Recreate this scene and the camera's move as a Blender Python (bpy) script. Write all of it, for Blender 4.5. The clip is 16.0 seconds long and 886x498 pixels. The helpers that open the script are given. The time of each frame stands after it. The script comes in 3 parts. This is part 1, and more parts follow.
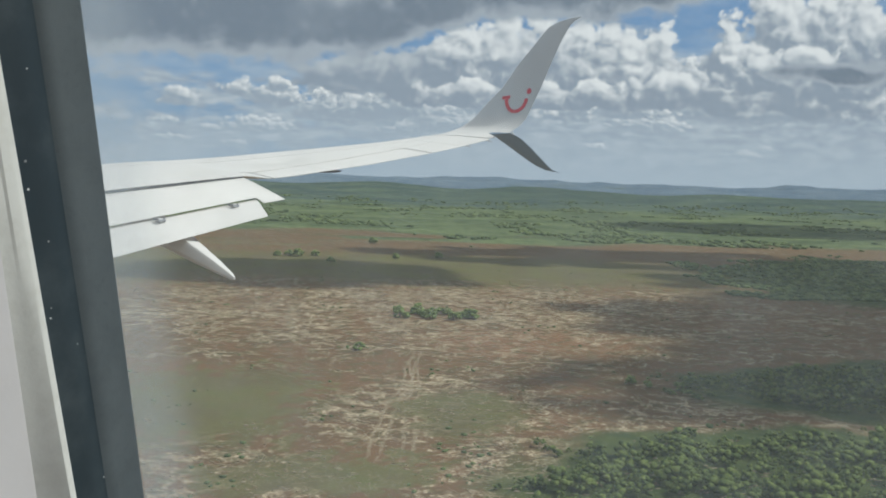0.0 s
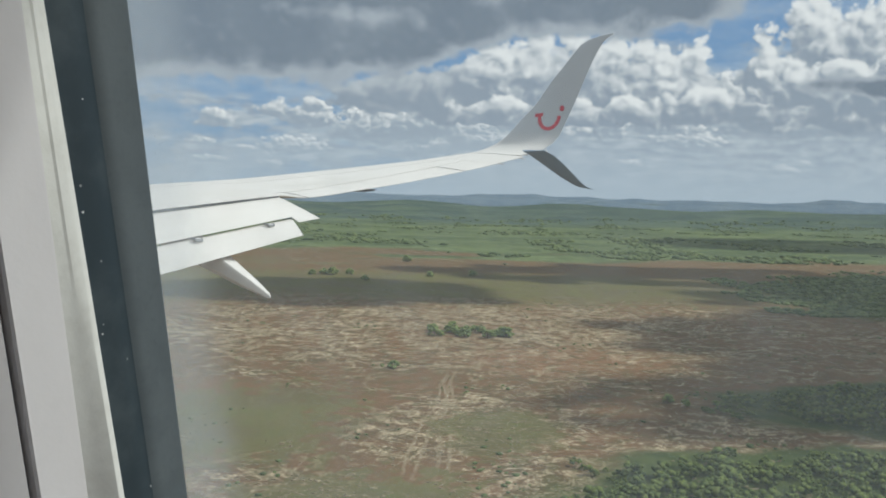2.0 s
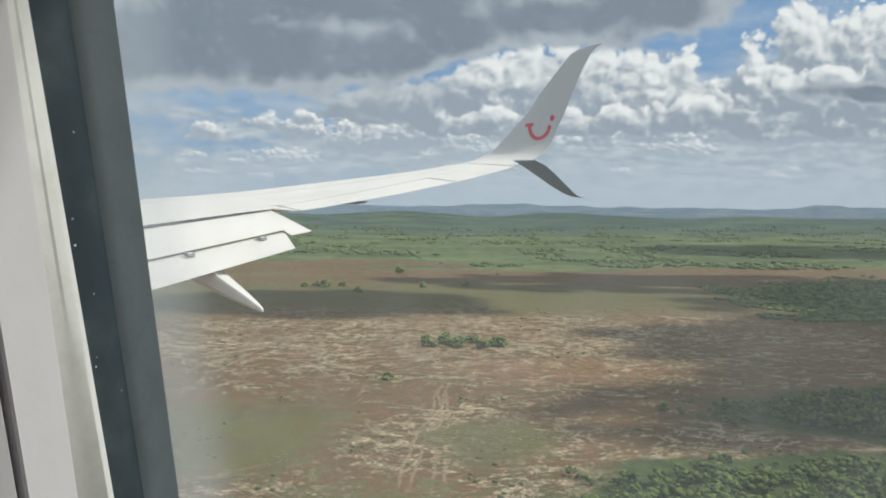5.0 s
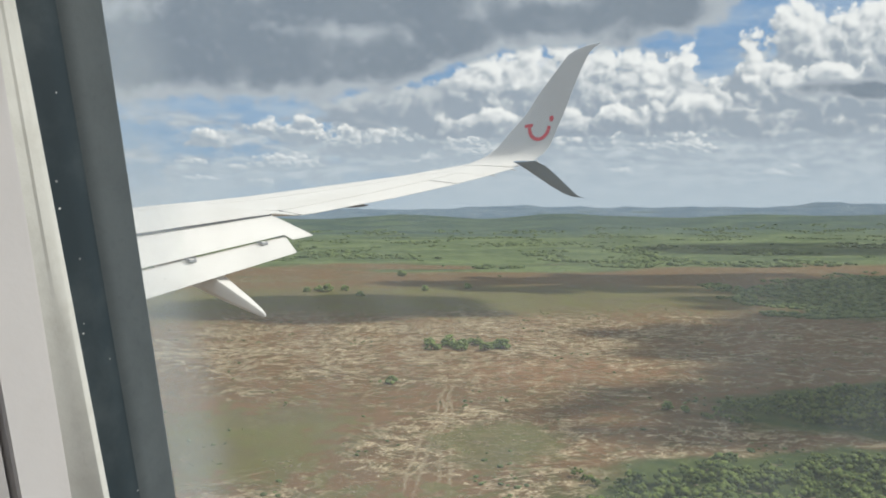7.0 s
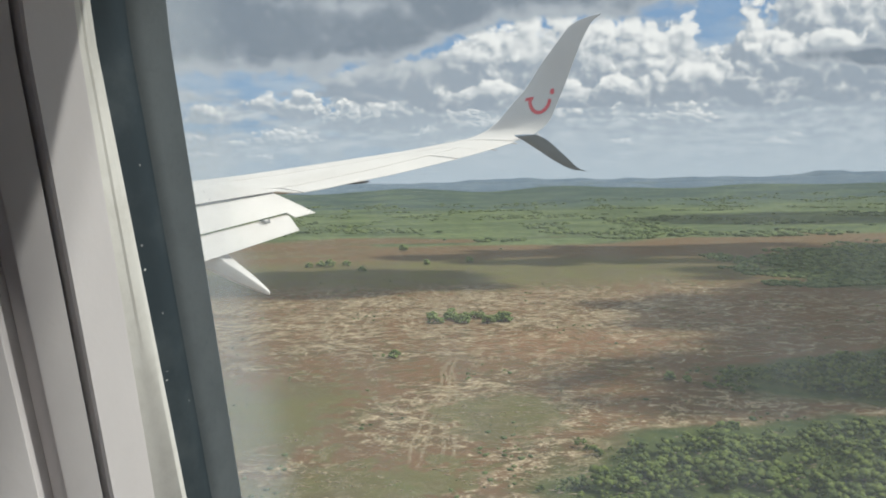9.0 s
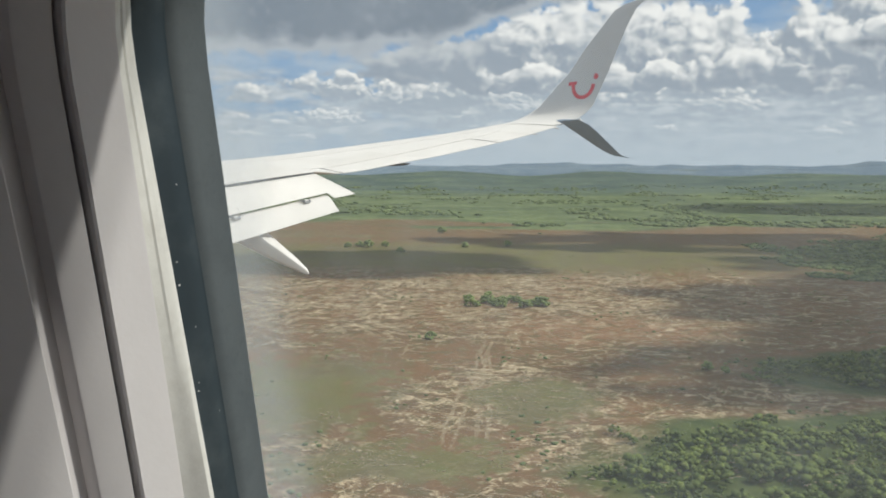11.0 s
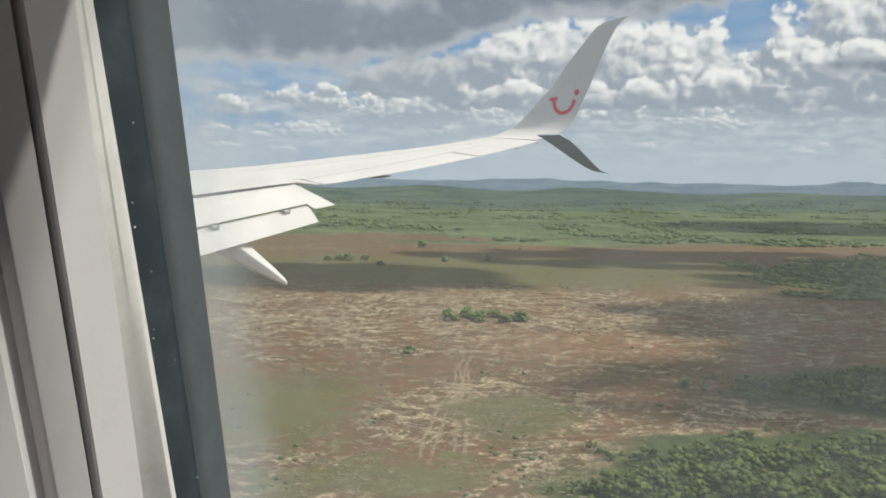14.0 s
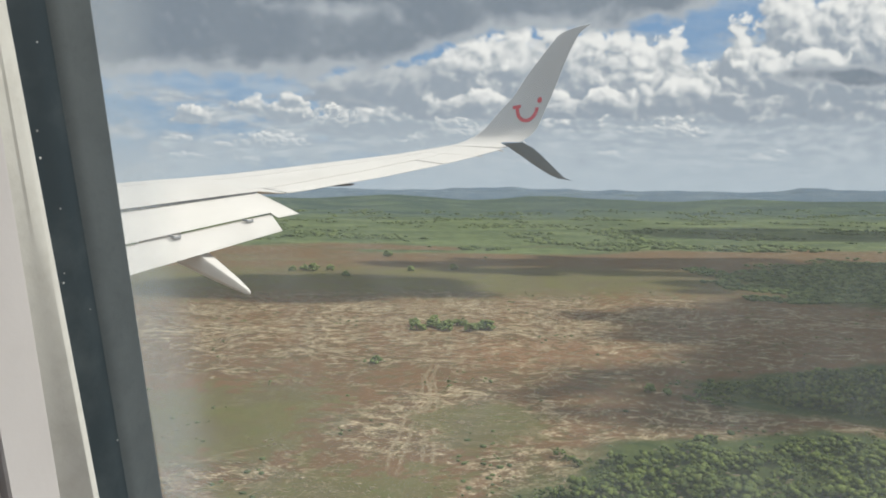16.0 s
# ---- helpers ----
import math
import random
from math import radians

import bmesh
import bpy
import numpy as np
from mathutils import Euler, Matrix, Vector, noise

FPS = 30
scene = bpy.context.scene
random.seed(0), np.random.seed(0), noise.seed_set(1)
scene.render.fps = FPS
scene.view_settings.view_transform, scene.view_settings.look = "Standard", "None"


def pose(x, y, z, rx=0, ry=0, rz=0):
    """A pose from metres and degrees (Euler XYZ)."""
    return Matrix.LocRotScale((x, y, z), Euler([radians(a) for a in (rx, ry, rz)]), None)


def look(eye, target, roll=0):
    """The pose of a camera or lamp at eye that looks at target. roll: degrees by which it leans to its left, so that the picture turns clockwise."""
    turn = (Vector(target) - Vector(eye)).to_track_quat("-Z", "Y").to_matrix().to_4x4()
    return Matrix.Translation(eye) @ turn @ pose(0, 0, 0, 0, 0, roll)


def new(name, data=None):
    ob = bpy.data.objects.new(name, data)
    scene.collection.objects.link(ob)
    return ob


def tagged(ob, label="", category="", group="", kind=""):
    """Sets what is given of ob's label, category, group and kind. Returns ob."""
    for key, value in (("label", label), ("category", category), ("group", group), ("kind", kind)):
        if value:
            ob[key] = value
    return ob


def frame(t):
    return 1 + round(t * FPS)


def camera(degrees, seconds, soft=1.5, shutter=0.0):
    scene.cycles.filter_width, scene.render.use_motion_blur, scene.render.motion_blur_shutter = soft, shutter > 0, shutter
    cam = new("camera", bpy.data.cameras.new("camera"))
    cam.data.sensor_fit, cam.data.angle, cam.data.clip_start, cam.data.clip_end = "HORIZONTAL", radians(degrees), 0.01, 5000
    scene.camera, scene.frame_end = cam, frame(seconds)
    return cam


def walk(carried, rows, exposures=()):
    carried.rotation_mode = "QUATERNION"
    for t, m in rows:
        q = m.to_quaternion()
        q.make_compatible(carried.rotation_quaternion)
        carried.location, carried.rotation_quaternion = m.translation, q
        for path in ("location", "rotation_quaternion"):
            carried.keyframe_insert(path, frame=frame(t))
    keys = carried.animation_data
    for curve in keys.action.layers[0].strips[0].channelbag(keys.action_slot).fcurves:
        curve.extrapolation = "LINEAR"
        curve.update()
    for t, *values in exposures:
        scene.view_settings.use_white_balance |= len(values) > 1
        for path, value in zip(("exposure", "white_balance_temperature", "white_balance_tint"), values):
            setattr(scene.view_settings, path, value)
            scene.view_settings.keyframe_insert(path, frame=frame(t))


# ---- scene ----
SECONDS = 16.0
cam = camera(57.0, SECONDS, soft=1.8)
walk(cam, [
    (0, pose(-0.0061, 0.0199, 99.9914, 84.97, -1.92, -1.84)),
    (0.5, pose(-0.0042, 0.0122, 99.9961, 84.97, -1.73, -0.92)),
    (1, pose(-0.0100, 0.0037, 100.0008, 85.38, -1.87, -0.15)),
    (1.5, pose(-0.0054, 0.0096, 99.9964, 86.23, -1.78, 0.31)),
    (2, pose(-0.0056, 0.0103, 99.9921, 86.16, -1.40, 0.50)),
    (2.5, pose(-0.0114, 0.0108, 99.9957, 86.01, -1.17, 0.47)),
    (3, pose(-0.0110, 0.0091, 99.9993, 86.09, -1.19, 0.17)),
    (3.5, pose(-0.0070, 0.0058, 99.9992, 86.34, -1.25, -0.18)),
    (4, pose(-0.0059, 0.0116, 99.9991, 86.57, -1.38, -0.37)),
    (6.5, pose(-0.0067, 0.0092, 99.9888, 87.14, 0.82, 0.49)),
    (7, pose(-0.0032, 0.0150, 99.9833, 87.12, 0.33, -0.01)),
    (7.5, pose(-0.0040, 0.0117, 99.9778, 87.08, -0.11, -0.48)),
    (8, pose(-0.0136, 0.0089, 99.9910, 87.37, -0.40, -0.85)),
    (8.5, pose(-0.0195, 0.0120, 100.0042, 86.49, 0.12, -1.43)),
    (9, pose(-0.0192, -0.0081, 100.0111, 85.28, 1.14, 0.03)),
    (9.5, pose(-0.0146, -0.0329, 100.0179, 84.59, 1.41, 1.25)),
    (10, pose(-0.0148, -0.0250, 100.0209, 84.24, 0.87, 2.05)),
    (12.5, pose(-0.0143, -0.0079, 100.0296, 84.03, -0.96, 2.63)),
    (13, pose(-0.0163, -0.0071, 100.0141, 84.07, -1.26, 2.38)),
    (13.5, pose(-0.0107, -0.0018, 99.9985, 84.75, -1.30, 1.94)),
    (14, pose(-0.0086, -0.0089, 100.0016, 85.09, -0.92, 1.52)),
    (14.5, pose(-0.0076, -0.0048, 100.0047, 85.28, 0.01, 1.16)),
    (15, pose(-0.0080, -0.0042, 100.0031, 85.38, 0.49, 0.69)),
    (15.5, pose(-0.0052, -0.0037, 100.0015, 85.64, 0.25, 0.00)),
    (16, pose(-0.0003, 0.0100, 99.9755, 85.77, -0.50, -0.93)),
], exposures=[(0, -0.25, 6150, 8), (2, -0.20, 6200, 8), (4, -0.14, 6300, 9), (6.5, 0.02, 6450, 10), (10, 0.0, 6500, 10), (12.5, 0.0, 6600, 11), (16, -0.04, 6600, 11)])

# ---- sun, sky, clouds ----
SUN_AZ, SUN_EL = 101.0, 51.0     # degrees clockwise from +y, degrees above the horizon
sun_dir = Vector((math.sin(radians(SUN_AZ)) * math.cos(radians(SUN_EL)),
                  math.cos(radians(SUN_AZ)) * math.cos(radians(SUN_EL)), math.sin(radians(SUN_EL))))
sun = new("sun", bpy.data.lights.new("sun", "SUN"))
sun.data.energy, sun.data.angle, sun.data.color = 3.65, radians(1.2), (1.0, 0.965, 0.905)
sun.matrix_world = look(sun_dir * 1500, (0, 0, 0))


class Nodes:
    """Short hand for building node trees."""

    def __init__(self, tree):
        self.t = tree
        tree.nodes.clear()

    def put(self, kind, inputs=None):
        n = self.t.nodes.new(kind)
        for k, v in (inputs or {}).items():
            self.set(n, k, v)
        return n

    def set(self, n, k, v):
        if isinstance(v, bpy.types.NodeSocket):
            self.t.links.new(v, n.inputs[k])
        else:
            n.inputs[k].default_value = v

    def m(self, op, a, b=0.0, c=0.0, clamp=False):
        n = self.put("ShaderNodeMath")
        n.operation, n.use_clamp = op, clamp
        for i, v in enumerate((a, b, c)):
            self.set(n, i, v)
        return n.outputs[0]

    def ramp01(self, v, lo, hi, to0=0.0, to1=1.0, smooth=True):
        n = self.put("ShaderNodeMapRange", {0: v, 1: lo, 2: hi, 3: to0, 4: to1})
        n.interpolation_type = "SMOOTHSTEP" if smooth else "LINEAR"
        return n.outputs[0]

    def mix(self, f, a, b, blend="MIX"):
        n = self.put("ShaderNodeMix")
        n.data_type, n.blend_type = "RGBA", blend
        for k, v in ((0, f), (6, a), (7, b)):
            self.set(n, k, (*v, 1) if isinstance(v, tuple) and len(v) == 3 else v)
        return n.outputs[2]

    def noise(self, vec, scale, detail=6.0, rough=0.55, dist=0.0, out=0):
        n = self.put("ShaderNodeTexNoise", {"Vector": vec, "Scale": scale, "Detail": detail, "Roughness": rough, "Distortion": dist})
        return n.outputs[out]

    def xyz(self, vec):
        n = self.put("ShaderNodeSeparateXYZ", {0: vec})
        return n.outputs[0], n.outputs[1], n.outputs[2]

    def vec(self, x, y, z=0.0):
        n = self.put("ShaderNodeCombineXYZ", {0: x, 1: y, 2: z})
        return n.outputs[0]

    def blob(self, u, v, cx, cy, rx, ry):
        """1 at the middle of an ellipse, 0 on its edge, below 0 outside."""
        a = self.m("DIVIDE", self.m("SUBTRACT", u, cx), rx)
        b = self.m("DIVIDE", self.m("SUBTRACT", v, cy), ry)
        r = self.m("SQRT", self.m("ADD", self.m("MULTIPLY", a, a), self.m("MULTIPLY", b, b)))
        return self.m("SUBTRACT", 1.0, r)


# clouds by direction: sideways and up (tangents) of the flat base, half width, height, evenness of the edge
SMALL_CLOUDS = [(-.285, .082, .030, .016), (-.215, .094, .022, .014), (-.165, .088, .040, .020), (-.115, .099, .020, .014), (-.085, .072, .055, .034), (-.170, .102, .014, .013),
                (-.030, .076, .050, .036), (-.050, .108, .030, .020), (.020, .100, .040, .024), (.300, .098, .050, .024), (.370, .092, .060, .026),
                (.440, .088, .070, .028), (.520, .094, .070, .030), (.250, .086, .050, .020), (.180, .082, .050, .020), (.110, .080, .050, .022)]
DULL_HEAPS = [(-.085, .112, .050, .036), (-.020, .108, .055, .052), (.035, .110, .050, .050), (.060, .100, .060, .030)]
HEAPS = [(.345, .112, .050, .036), (.095, .122, .060, .066), (.255, .124, .070, .060), (.175, .118, .075, .070), (.045, .128, .040, .048),
         (.055, .096, .055, .022), (.140, .094, .060, .022), (.225, .096, .055, .024), (.300, .104, .045, .030), (.385, .100, .060, .034), (.490, .104, .080, .036),
         (.455, .150, .085, .085), (.540, .158, .080, .080), (.390, .148, .040, .040), (.480, .128, .100, .040), (.640, .150, .110, .080), (.750, .140, .120, .080), (-.520, .110, .100, .040)]
# grey bases of the nearer clouds: middle, half width, half height
BASES = [(.130, .226, .160, .036), (.250, .240, .110, .032), (.010, .210, .080, .032), (-.330, .192, .240, .062), (-.160, .182, .150, .050), (-.060, .184, .070, .040), (-.100, .250, .300, .050),
         (.520, .142, .090, .014), (.640, .150, .120, .020), (-.640, .230, .250, .100), (.100, .400, .600, .120), (-.300, .300, .400, .060)]
g = random.Random(7)
ROWS = []
for i in range(18):
    up = 0.030 + 0.048 * (i / 17) ** 1.3
    wide = (0.25 + 0.5 * g.random()) * (up + 0.012)
    ROWS.append((g.uniform(-0.36, 0.56), up, wide, wide * g.uniform(0.30, 0.45)))

world = bpy.data.worlds.new("world")
scene.world = world
world.use_nodes = True
n = Nodes(world.node_tree)
sky = n.put("ShaderNodeTexSky")
sky.sky_type, sky.sun_disc, sky.sun_elevation, sky.sun_rotation = "NISHITA", False, radians(SUN_EL), radians(SUN_AZ)
sky.air_density, sky.dust_density, sky.ozone_density = 1.0, 1.2, 1.5
ray_dir = n.put("ShaderNodeTexCoord").outputs["Generated"]
dx, dy, dz = n.xyz(ray_dir)
ay = n.m("MAXIMUM", n.m("ABSOLUTE", dy), 0.25)
su, sv = n.m("DIVIDE", dx, ay), n.m("DIVIDE", dz, ay)
flat = n.vec(su, sv)


def vmath(op, a, b, c=None):
    k = n.put("ShaderNodeVectorMath", {0: a, 1: b})
    k.operation = op
    if c is not None:
        n.set(k, 2, c)
    return k.outputs["Value"] if op == "LENGTH" else k.outputs[0]


def billow(vec, scale):
    """Rounded heads on rounded heads, about 0 on the mean."""
    cells = n.put("ShaderNodeTexVoronoi")
    cells.voronoi_dimensions, cells.feature, cells.normalize = "2D", "F1", True
    for key, value in (("Vector", vec), ("Scale", scale), ("Detail", 3.0), ("Roughness", 0.50), ("Lacunarity", 2.2)):
        n.set(cells, key, value)
    return n.m("SUBTRACT", 0.42, cells.outputs[0])


def stirred(scale, amount, tall):
    push = vmath("SUBTRACT", n.noise(flat, scale, 6.0, 0.6, 0.0, 1), (0.5, 0.5, 0.5))
    moved = vmath("MULTIPLY_ADD", push, (amount, amount * 0.8, 0.0), flat)
    return moved, vmath("MULTIPLY", moved, (1.0, tall, 1.0))


def field(scale, amount, tall, cell):
    """Places bent by the wind, billows over them, and how far each billow turns to the sun."""
    where, stretched = stirred(scale, amount, tall)
    here = billow(stretched, cell)
    near = n.m("SUBTRACT", here, billow(vmath("ADD", stretched, (0.16 / cell, 0.22 / cell, 0.0)), cell))
    return where, here, near


def heap(under, clouds, fld, bulge, lit, shade, soft, relief=1.7):
    """Lay clouds with flat bases and heaped tops over what is behind them."""
    where, here, near = fld
    rough = n.m("MULTIPLY", here, bulge)
    turn = n.m("MULTIPLY_ADD", near, relief, 0.26)
    for x, base, w, h in clouds:
        # a trace of the cloud behind keeps the node order, one cloud after another
        q = vmath("MULTIPLY_ADD", vmath("MULTIPLY_ADD", under, (1e-6, 1e-6, 0.0), where), (1 / w, 1 / h, 0.0), (-x / w, -base / h, 0.0))
        r = vmath("LENGTH", vmath("MAXIMUM", q, vmath("MULTIPLY", q, (-1.0, -2.6, 0.0))), (0.0, 0.0, 0.0))
        d = n.m("ADD", n.m("SUBTRACT", 1.0, r), rough)
        a = n.ramp01(d, 0.0, soft)
        qx, qy, _ = n.xyz(q)
        s = n.m("ADD", turn, n.m("MULTIPLY_ADD", qx, 0.12, n.m("MULTIPLY", qy, 0.60)))
        s = n.m("SUBTRACT", s, n.m("MULTIPLY", d, 0.10))
        under = n.mix(a, under, n.mix(n.ramp01(s, 0.10, 0.95), shade, lit))
    return under


over = n.ramp01(sv, 0.25, 0.60)
blue = n.mix(1.0, sky.outputs[0], (0.085, 0.085, 0.085), "MULTIPLY")
seen = n.mix(0.6, blue, (0.17, 0.36, 0.66))
thin = n.noise(n.vec(su, n.m("MULTIPLY", sv, 3.2), 0.9), 9.0, 9.0, 0.62)
seen = n.mix(n.ramp01(thin, 0.40, 0.72, 0.0, 0.6), seen, (0.52, 0.59, 0.66))
# broken cloud overhead
seen = n.mix(n.m("MULTIPLY", over, n.ramp01(n.noise(flat, 3.0, 7.0, 0.6), 0.30, 0.50, 0.35, 1.0)), seen, (0.56, 0.575, 0.59))
# broken pale cloud low over the land and to one side
far_p = n.vec(su, n.m("MULTIPLY", sv, 2.6), 0.2)
pale = n.m("ADD", n.noise(far_p, 13.0, 9.0, 0.62), n.m("MULTIPLY", n.ramp01(su, -0.12, 0.12), n.ramp01(sv, 0.20, 0.10, -0.05, 0.26)))
pale = n.m("ADD", pale, n.ramp01(sv, 0.12, 0.06, 0.0, 0.10))
pale_tone = n.mix(n.ramp01(n.noise(far_p, 30.0, 8.0, 0.6), 0.35, 0.70), (0.37, 0.43, 0.505), (0.60, 0.645, 0.69))
seen = n.mix(n.ramp01(pale, 0.50, 0.68), seen, pale_tone)
low, mid_air, big = field(55.0, 0.012, 1.8, 75.0), field(30.0, 0.024, 1.4, 42.0), field(16.0, 0.034, 1.2, 23.0)
seen = heap(seen, ROWS, low, 1.5, (0.86, 0.865, 0.86), (0.40, 0.46, 0.53), 0.35)
seen = heap(seen, SMALL_CLOUDS, mid_air, 1.9, (0.90, 0.895, 0.88), (0.37, 0.43, 0.50), 0.40)
seen = heap(seen, DULL_HEAPS, big, 1.7, (0.62, 0.645, 0.67), (0.325, 0.38, 0.45), 0.30, 1.7)
seen = heap(seen, HEAPS, big, 1.7, (0.93, 0.925, 0.91), (0.325, 0.38, 0.45), 0.22, 1.9)
# grey bases, ragged and soft
soft = n.noise(flat, 8.0, 10.0, 0.58)
puffs = n.m("MULTIPLY", big[1], 0.7)
total = None
for x, y, w, h in BASES:
    q = vmath("MULTIPLY_ADD", big[0], (1 / w, 1 / h, 0.0), (-x / w, -y / h, 0.0))
    r = n.m("SUBTRACT", 1.0, vmath("LENGTH", q, (0.0, 0.0, 0.0)))
    total = r if total is None else n.m("SMOOTH_MAX", total, r, 0.25)
total = n.m("ADD", total, n.m("ADD", puffs, n.m("MULTIPLY", n.m("SUBTRACT", soft, 0.5), 1.0)))
dull = n.m("ADD", n.ramp01(total, 0.0, 0.7), n.m("MULTIPLY_ADD", soft, 1.6, -0.8))
grey = n.mix(n.ramp01(dull, 0.10, 1.0), (0.44, 0.48, 0.53), (0.20, 0.245, 0.305))
grey = n.mix(n.ramp01(big[2], 0.05, 0.45, 0.0, 0.35), grey, (0.62, 0.64, 0.66))
seen = n.mix(n.ramp01(total, -0.05, 0.22), seen, grey)
mist = n.ramp01(sv, -0.01, 0.105, 0.93, 0.0)
seen = n.mix(mist, seen, (0.475, 0.555, 0.63))
bg = n.put("ShaderNodeBackground", {0: seen, 1: 1.0})
n.put("ShaderNodeOutputWorld", {0: bg.outputs[0]})


# ---- materials ----
def material(name):
    mat = bpy.data.materials.new(name)
    mat.use_nodes = True
    return mat, Nodes(mat.node_tree)


def finish(n, colour, rough=0.6, metal=0.0, bump=None, strength=0.3, distance=0.02, spec=0.5):
    b = n.put("ShaderNodeBsdfPrincipled", {"Roughness": rough, "Metallic": metal, "Specular IOR Level": spec})
    n.set(b, "Base Color", (*colour, 1) if isinstance(colour, tuple) and len(colour) == 3 else colour)
    if bump is not None:
        n.set(b, "Normal", n.put("ShaderNodeBump", {"Height": bump, "Strength": strength, "Distance": distance}).outputs[0])
    n.put("ShaderNodeOutputMaterial", {0: b.outputs[0]})


def painted(name, colour, dirt, rough=0.4, scale=1.0, amount=0.35, spec=0.5, streak=(1, 1, 1)):
    """Paint with faint dirt at two scales."""
    mat, n = material(name)
    p = n.put("ShaderNodeTexCoord").outputs["Object"]
    p = n.put("ShaderNodeMapping", {0: p, 3: streak}).outputs[0]
    a, b = n.noise(p, 1.3 * scale, 5.0, 0.6), n.noise(p, 14.0 * scale, 4.0, 0.6)
    f = n.m("ADD", n.ramp01(a, 0.42, 0.75, 0.0, amount), n.ramp01(b, 0.5, 0.8, 0.0, amount * 0.6), clamp=True)
    finish(n, n.mix(f, colour, dirt), n.ramp01(a, 0.3, 0.7, rough, rough + 0.15), 0.0, b, 0.05, 0.003, spec)
    return mat


WING_PAINT = painted("wing_paint", (0.76, 0.735, 0.695), (0.60, 0.575, 0.535), 0.45, 0.8, 0.5, 0.35, (1, 1, 1))
FLAP_PAINT = painted("flap_paint", (0.74, 0.715, 0.675), (0.58, 0.555, 0.515), 0.5, 1.1, 0.5, 0.35)
WINGLET_SHADED, n = material("winglet_shaded")      # the winglet's shade put into its colour: white at the curve, pale grey above
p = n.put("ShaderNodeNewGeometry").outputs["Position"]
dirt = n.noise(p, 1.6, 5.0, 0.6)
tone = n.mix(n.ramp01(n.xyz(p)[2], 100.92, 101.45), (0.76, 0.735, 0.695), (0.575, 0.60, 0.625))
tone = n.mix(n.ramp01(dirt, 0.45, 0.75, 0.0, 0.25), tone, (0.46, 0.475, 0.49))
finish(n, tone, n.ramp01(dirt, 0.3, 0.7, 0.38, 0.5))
STRAKE_PAINT = painted("strake_paint", (0.21, 0.30, 0.41), (0.17, 0.23, 0.32), 0.45, 2.0, 0.4)
MARK_RED = painted("mark_red", (0.62, 0.045, 0.075), (0.5, 0.06, 0.08), 0.4, 3.0, 0.3)
GAP_DARK = painted("gap_dark", (0.09, 0.095, 0.10), (0.05, 0.05, 0.05), 0.7, 3.0)
BARE_METAL = painted("bare_metal", (0.27, 0.28, 0.29), (0.15, 0.15, 0.15), 0.45, 6.0)
LINING = painted("lining", (0.70, 0.675, 0.675), (0.63, 0.605, 0.60), 0.55, 9.0, 0.35, 0.3)
RIM_FOAM, n = material("rim_foam")
p = n.put("ShaderNodeTexCoord").outputs["Object"]
grain = n.noise(p, 420.0, 4.0, 0.6)
finish(n, n.mix(n.ramp01(n.noise(p, 90.0, 4.0, 0.6), 0.4, 0.7, 0.0, 0.6), (0.78, 0.775, 0.73), (0.66, 0.65, 0.60)), 0.9, 0.0, grain, 0.22, 0.0005, 0.15)
SEAL_DARK, n = material("seal_dark")
p = n.put("ShaderNodeTexCoord").outputs["Object"]
spot = n.put("ShaderNodeTexVoronoi", {"Vector": p, "Scale": 260.0})
keep = n.ramp01(n.xyz(spot.outputs[1])[0], 0.86, 0.90)
dots = n.m("MULTIPLY", n.ramp01(spot.outputs[0], 0.07, 0.13, 1.0, 0.0), keep)
tone = n.mix(n.ramp01(n.noise(p, 40.0, 5.0, 0.6), 0.4, 0.75), (0.028, 0.043, 0.053), (0.062, 0.080, 0.090))
finish(n, n.mix(dots, tone, (0.75, 0.76, 0.74)), 0.5, 0.0, n.noise(p, 120.0, 4.0, 0.6), 0.1, 0.001, 0.4)
SEAL_GREY = painted("seal_grey", (0.120, 0.142, 0.152), (0.085, 0.103, 0.112), 0.55, 25.0, 0.6)
CABIN_WALL = painted("cabin_wall", (0.82, 0.81, 0.80), (0.76, 0.75, 0.73), 0.6, 3.0, 0.3, 0.3)
CARPET = painted("carpet", (0.16, 0.17, 0.20), (0.11, 0.115, 0.13), 0.95, 30.0)


def pane_material():
    mat, n = material("dusty_acrylic")
    p = n.put("ShaderNodeTexCoord").outputs["Object"]
    x, y, z = n.xyz(p)          # pane axes: x across, y up
    edge = n.m("MAXIMUM", n.m("SUBTRACT", n.m("ABSOLUTE", x), WIN_W - 0.045), n.m("SUBTRACT", n.m("ABSOLUTE", y), WIN_H - 0.05))
    near = n.ramp01(edge, 0.018, 0.047)
    dust = n.m("ADD", n.ramp01(n.noise(p, 40.0, 5.0, 0.65), 0.3, 0.8, 0.055, 0.100), n.m("MULTIPLY", near, 0.17))
    spots = n.put("ShaderNodeTexVoronoi", {"Vector": p, "Scale": 160.0}).outputs[0]
    dust = n.m("ADD", dust, n.ramp01(spots, 0.03, 0.07, 0.10, 0.0))
    haze = n.put("ShaderNodeBsdfTranslucent", {0: (0.68, 0.75, 0.79, 1)})
    clear = n.put("ShaderNodeBsdfTransparent", {0: (0.97, 0.985, 0.98, 1)})
    a = n.put("ShaderNodeMixShader", {0: dust, 1: clear.outputs[0], 2: haze.outputs[0]})
    n.put("ShaderNodeOutputMaterial", {0: a.outputs[0]})
    return mat


# ---- shape helpers ----
AHEAD, OUT = Vector((-0.866, 0.5, 0)), Vector((0.5, 0.866, 0))   # the aircraft's nose and its right wing
EYE_H = 100.0


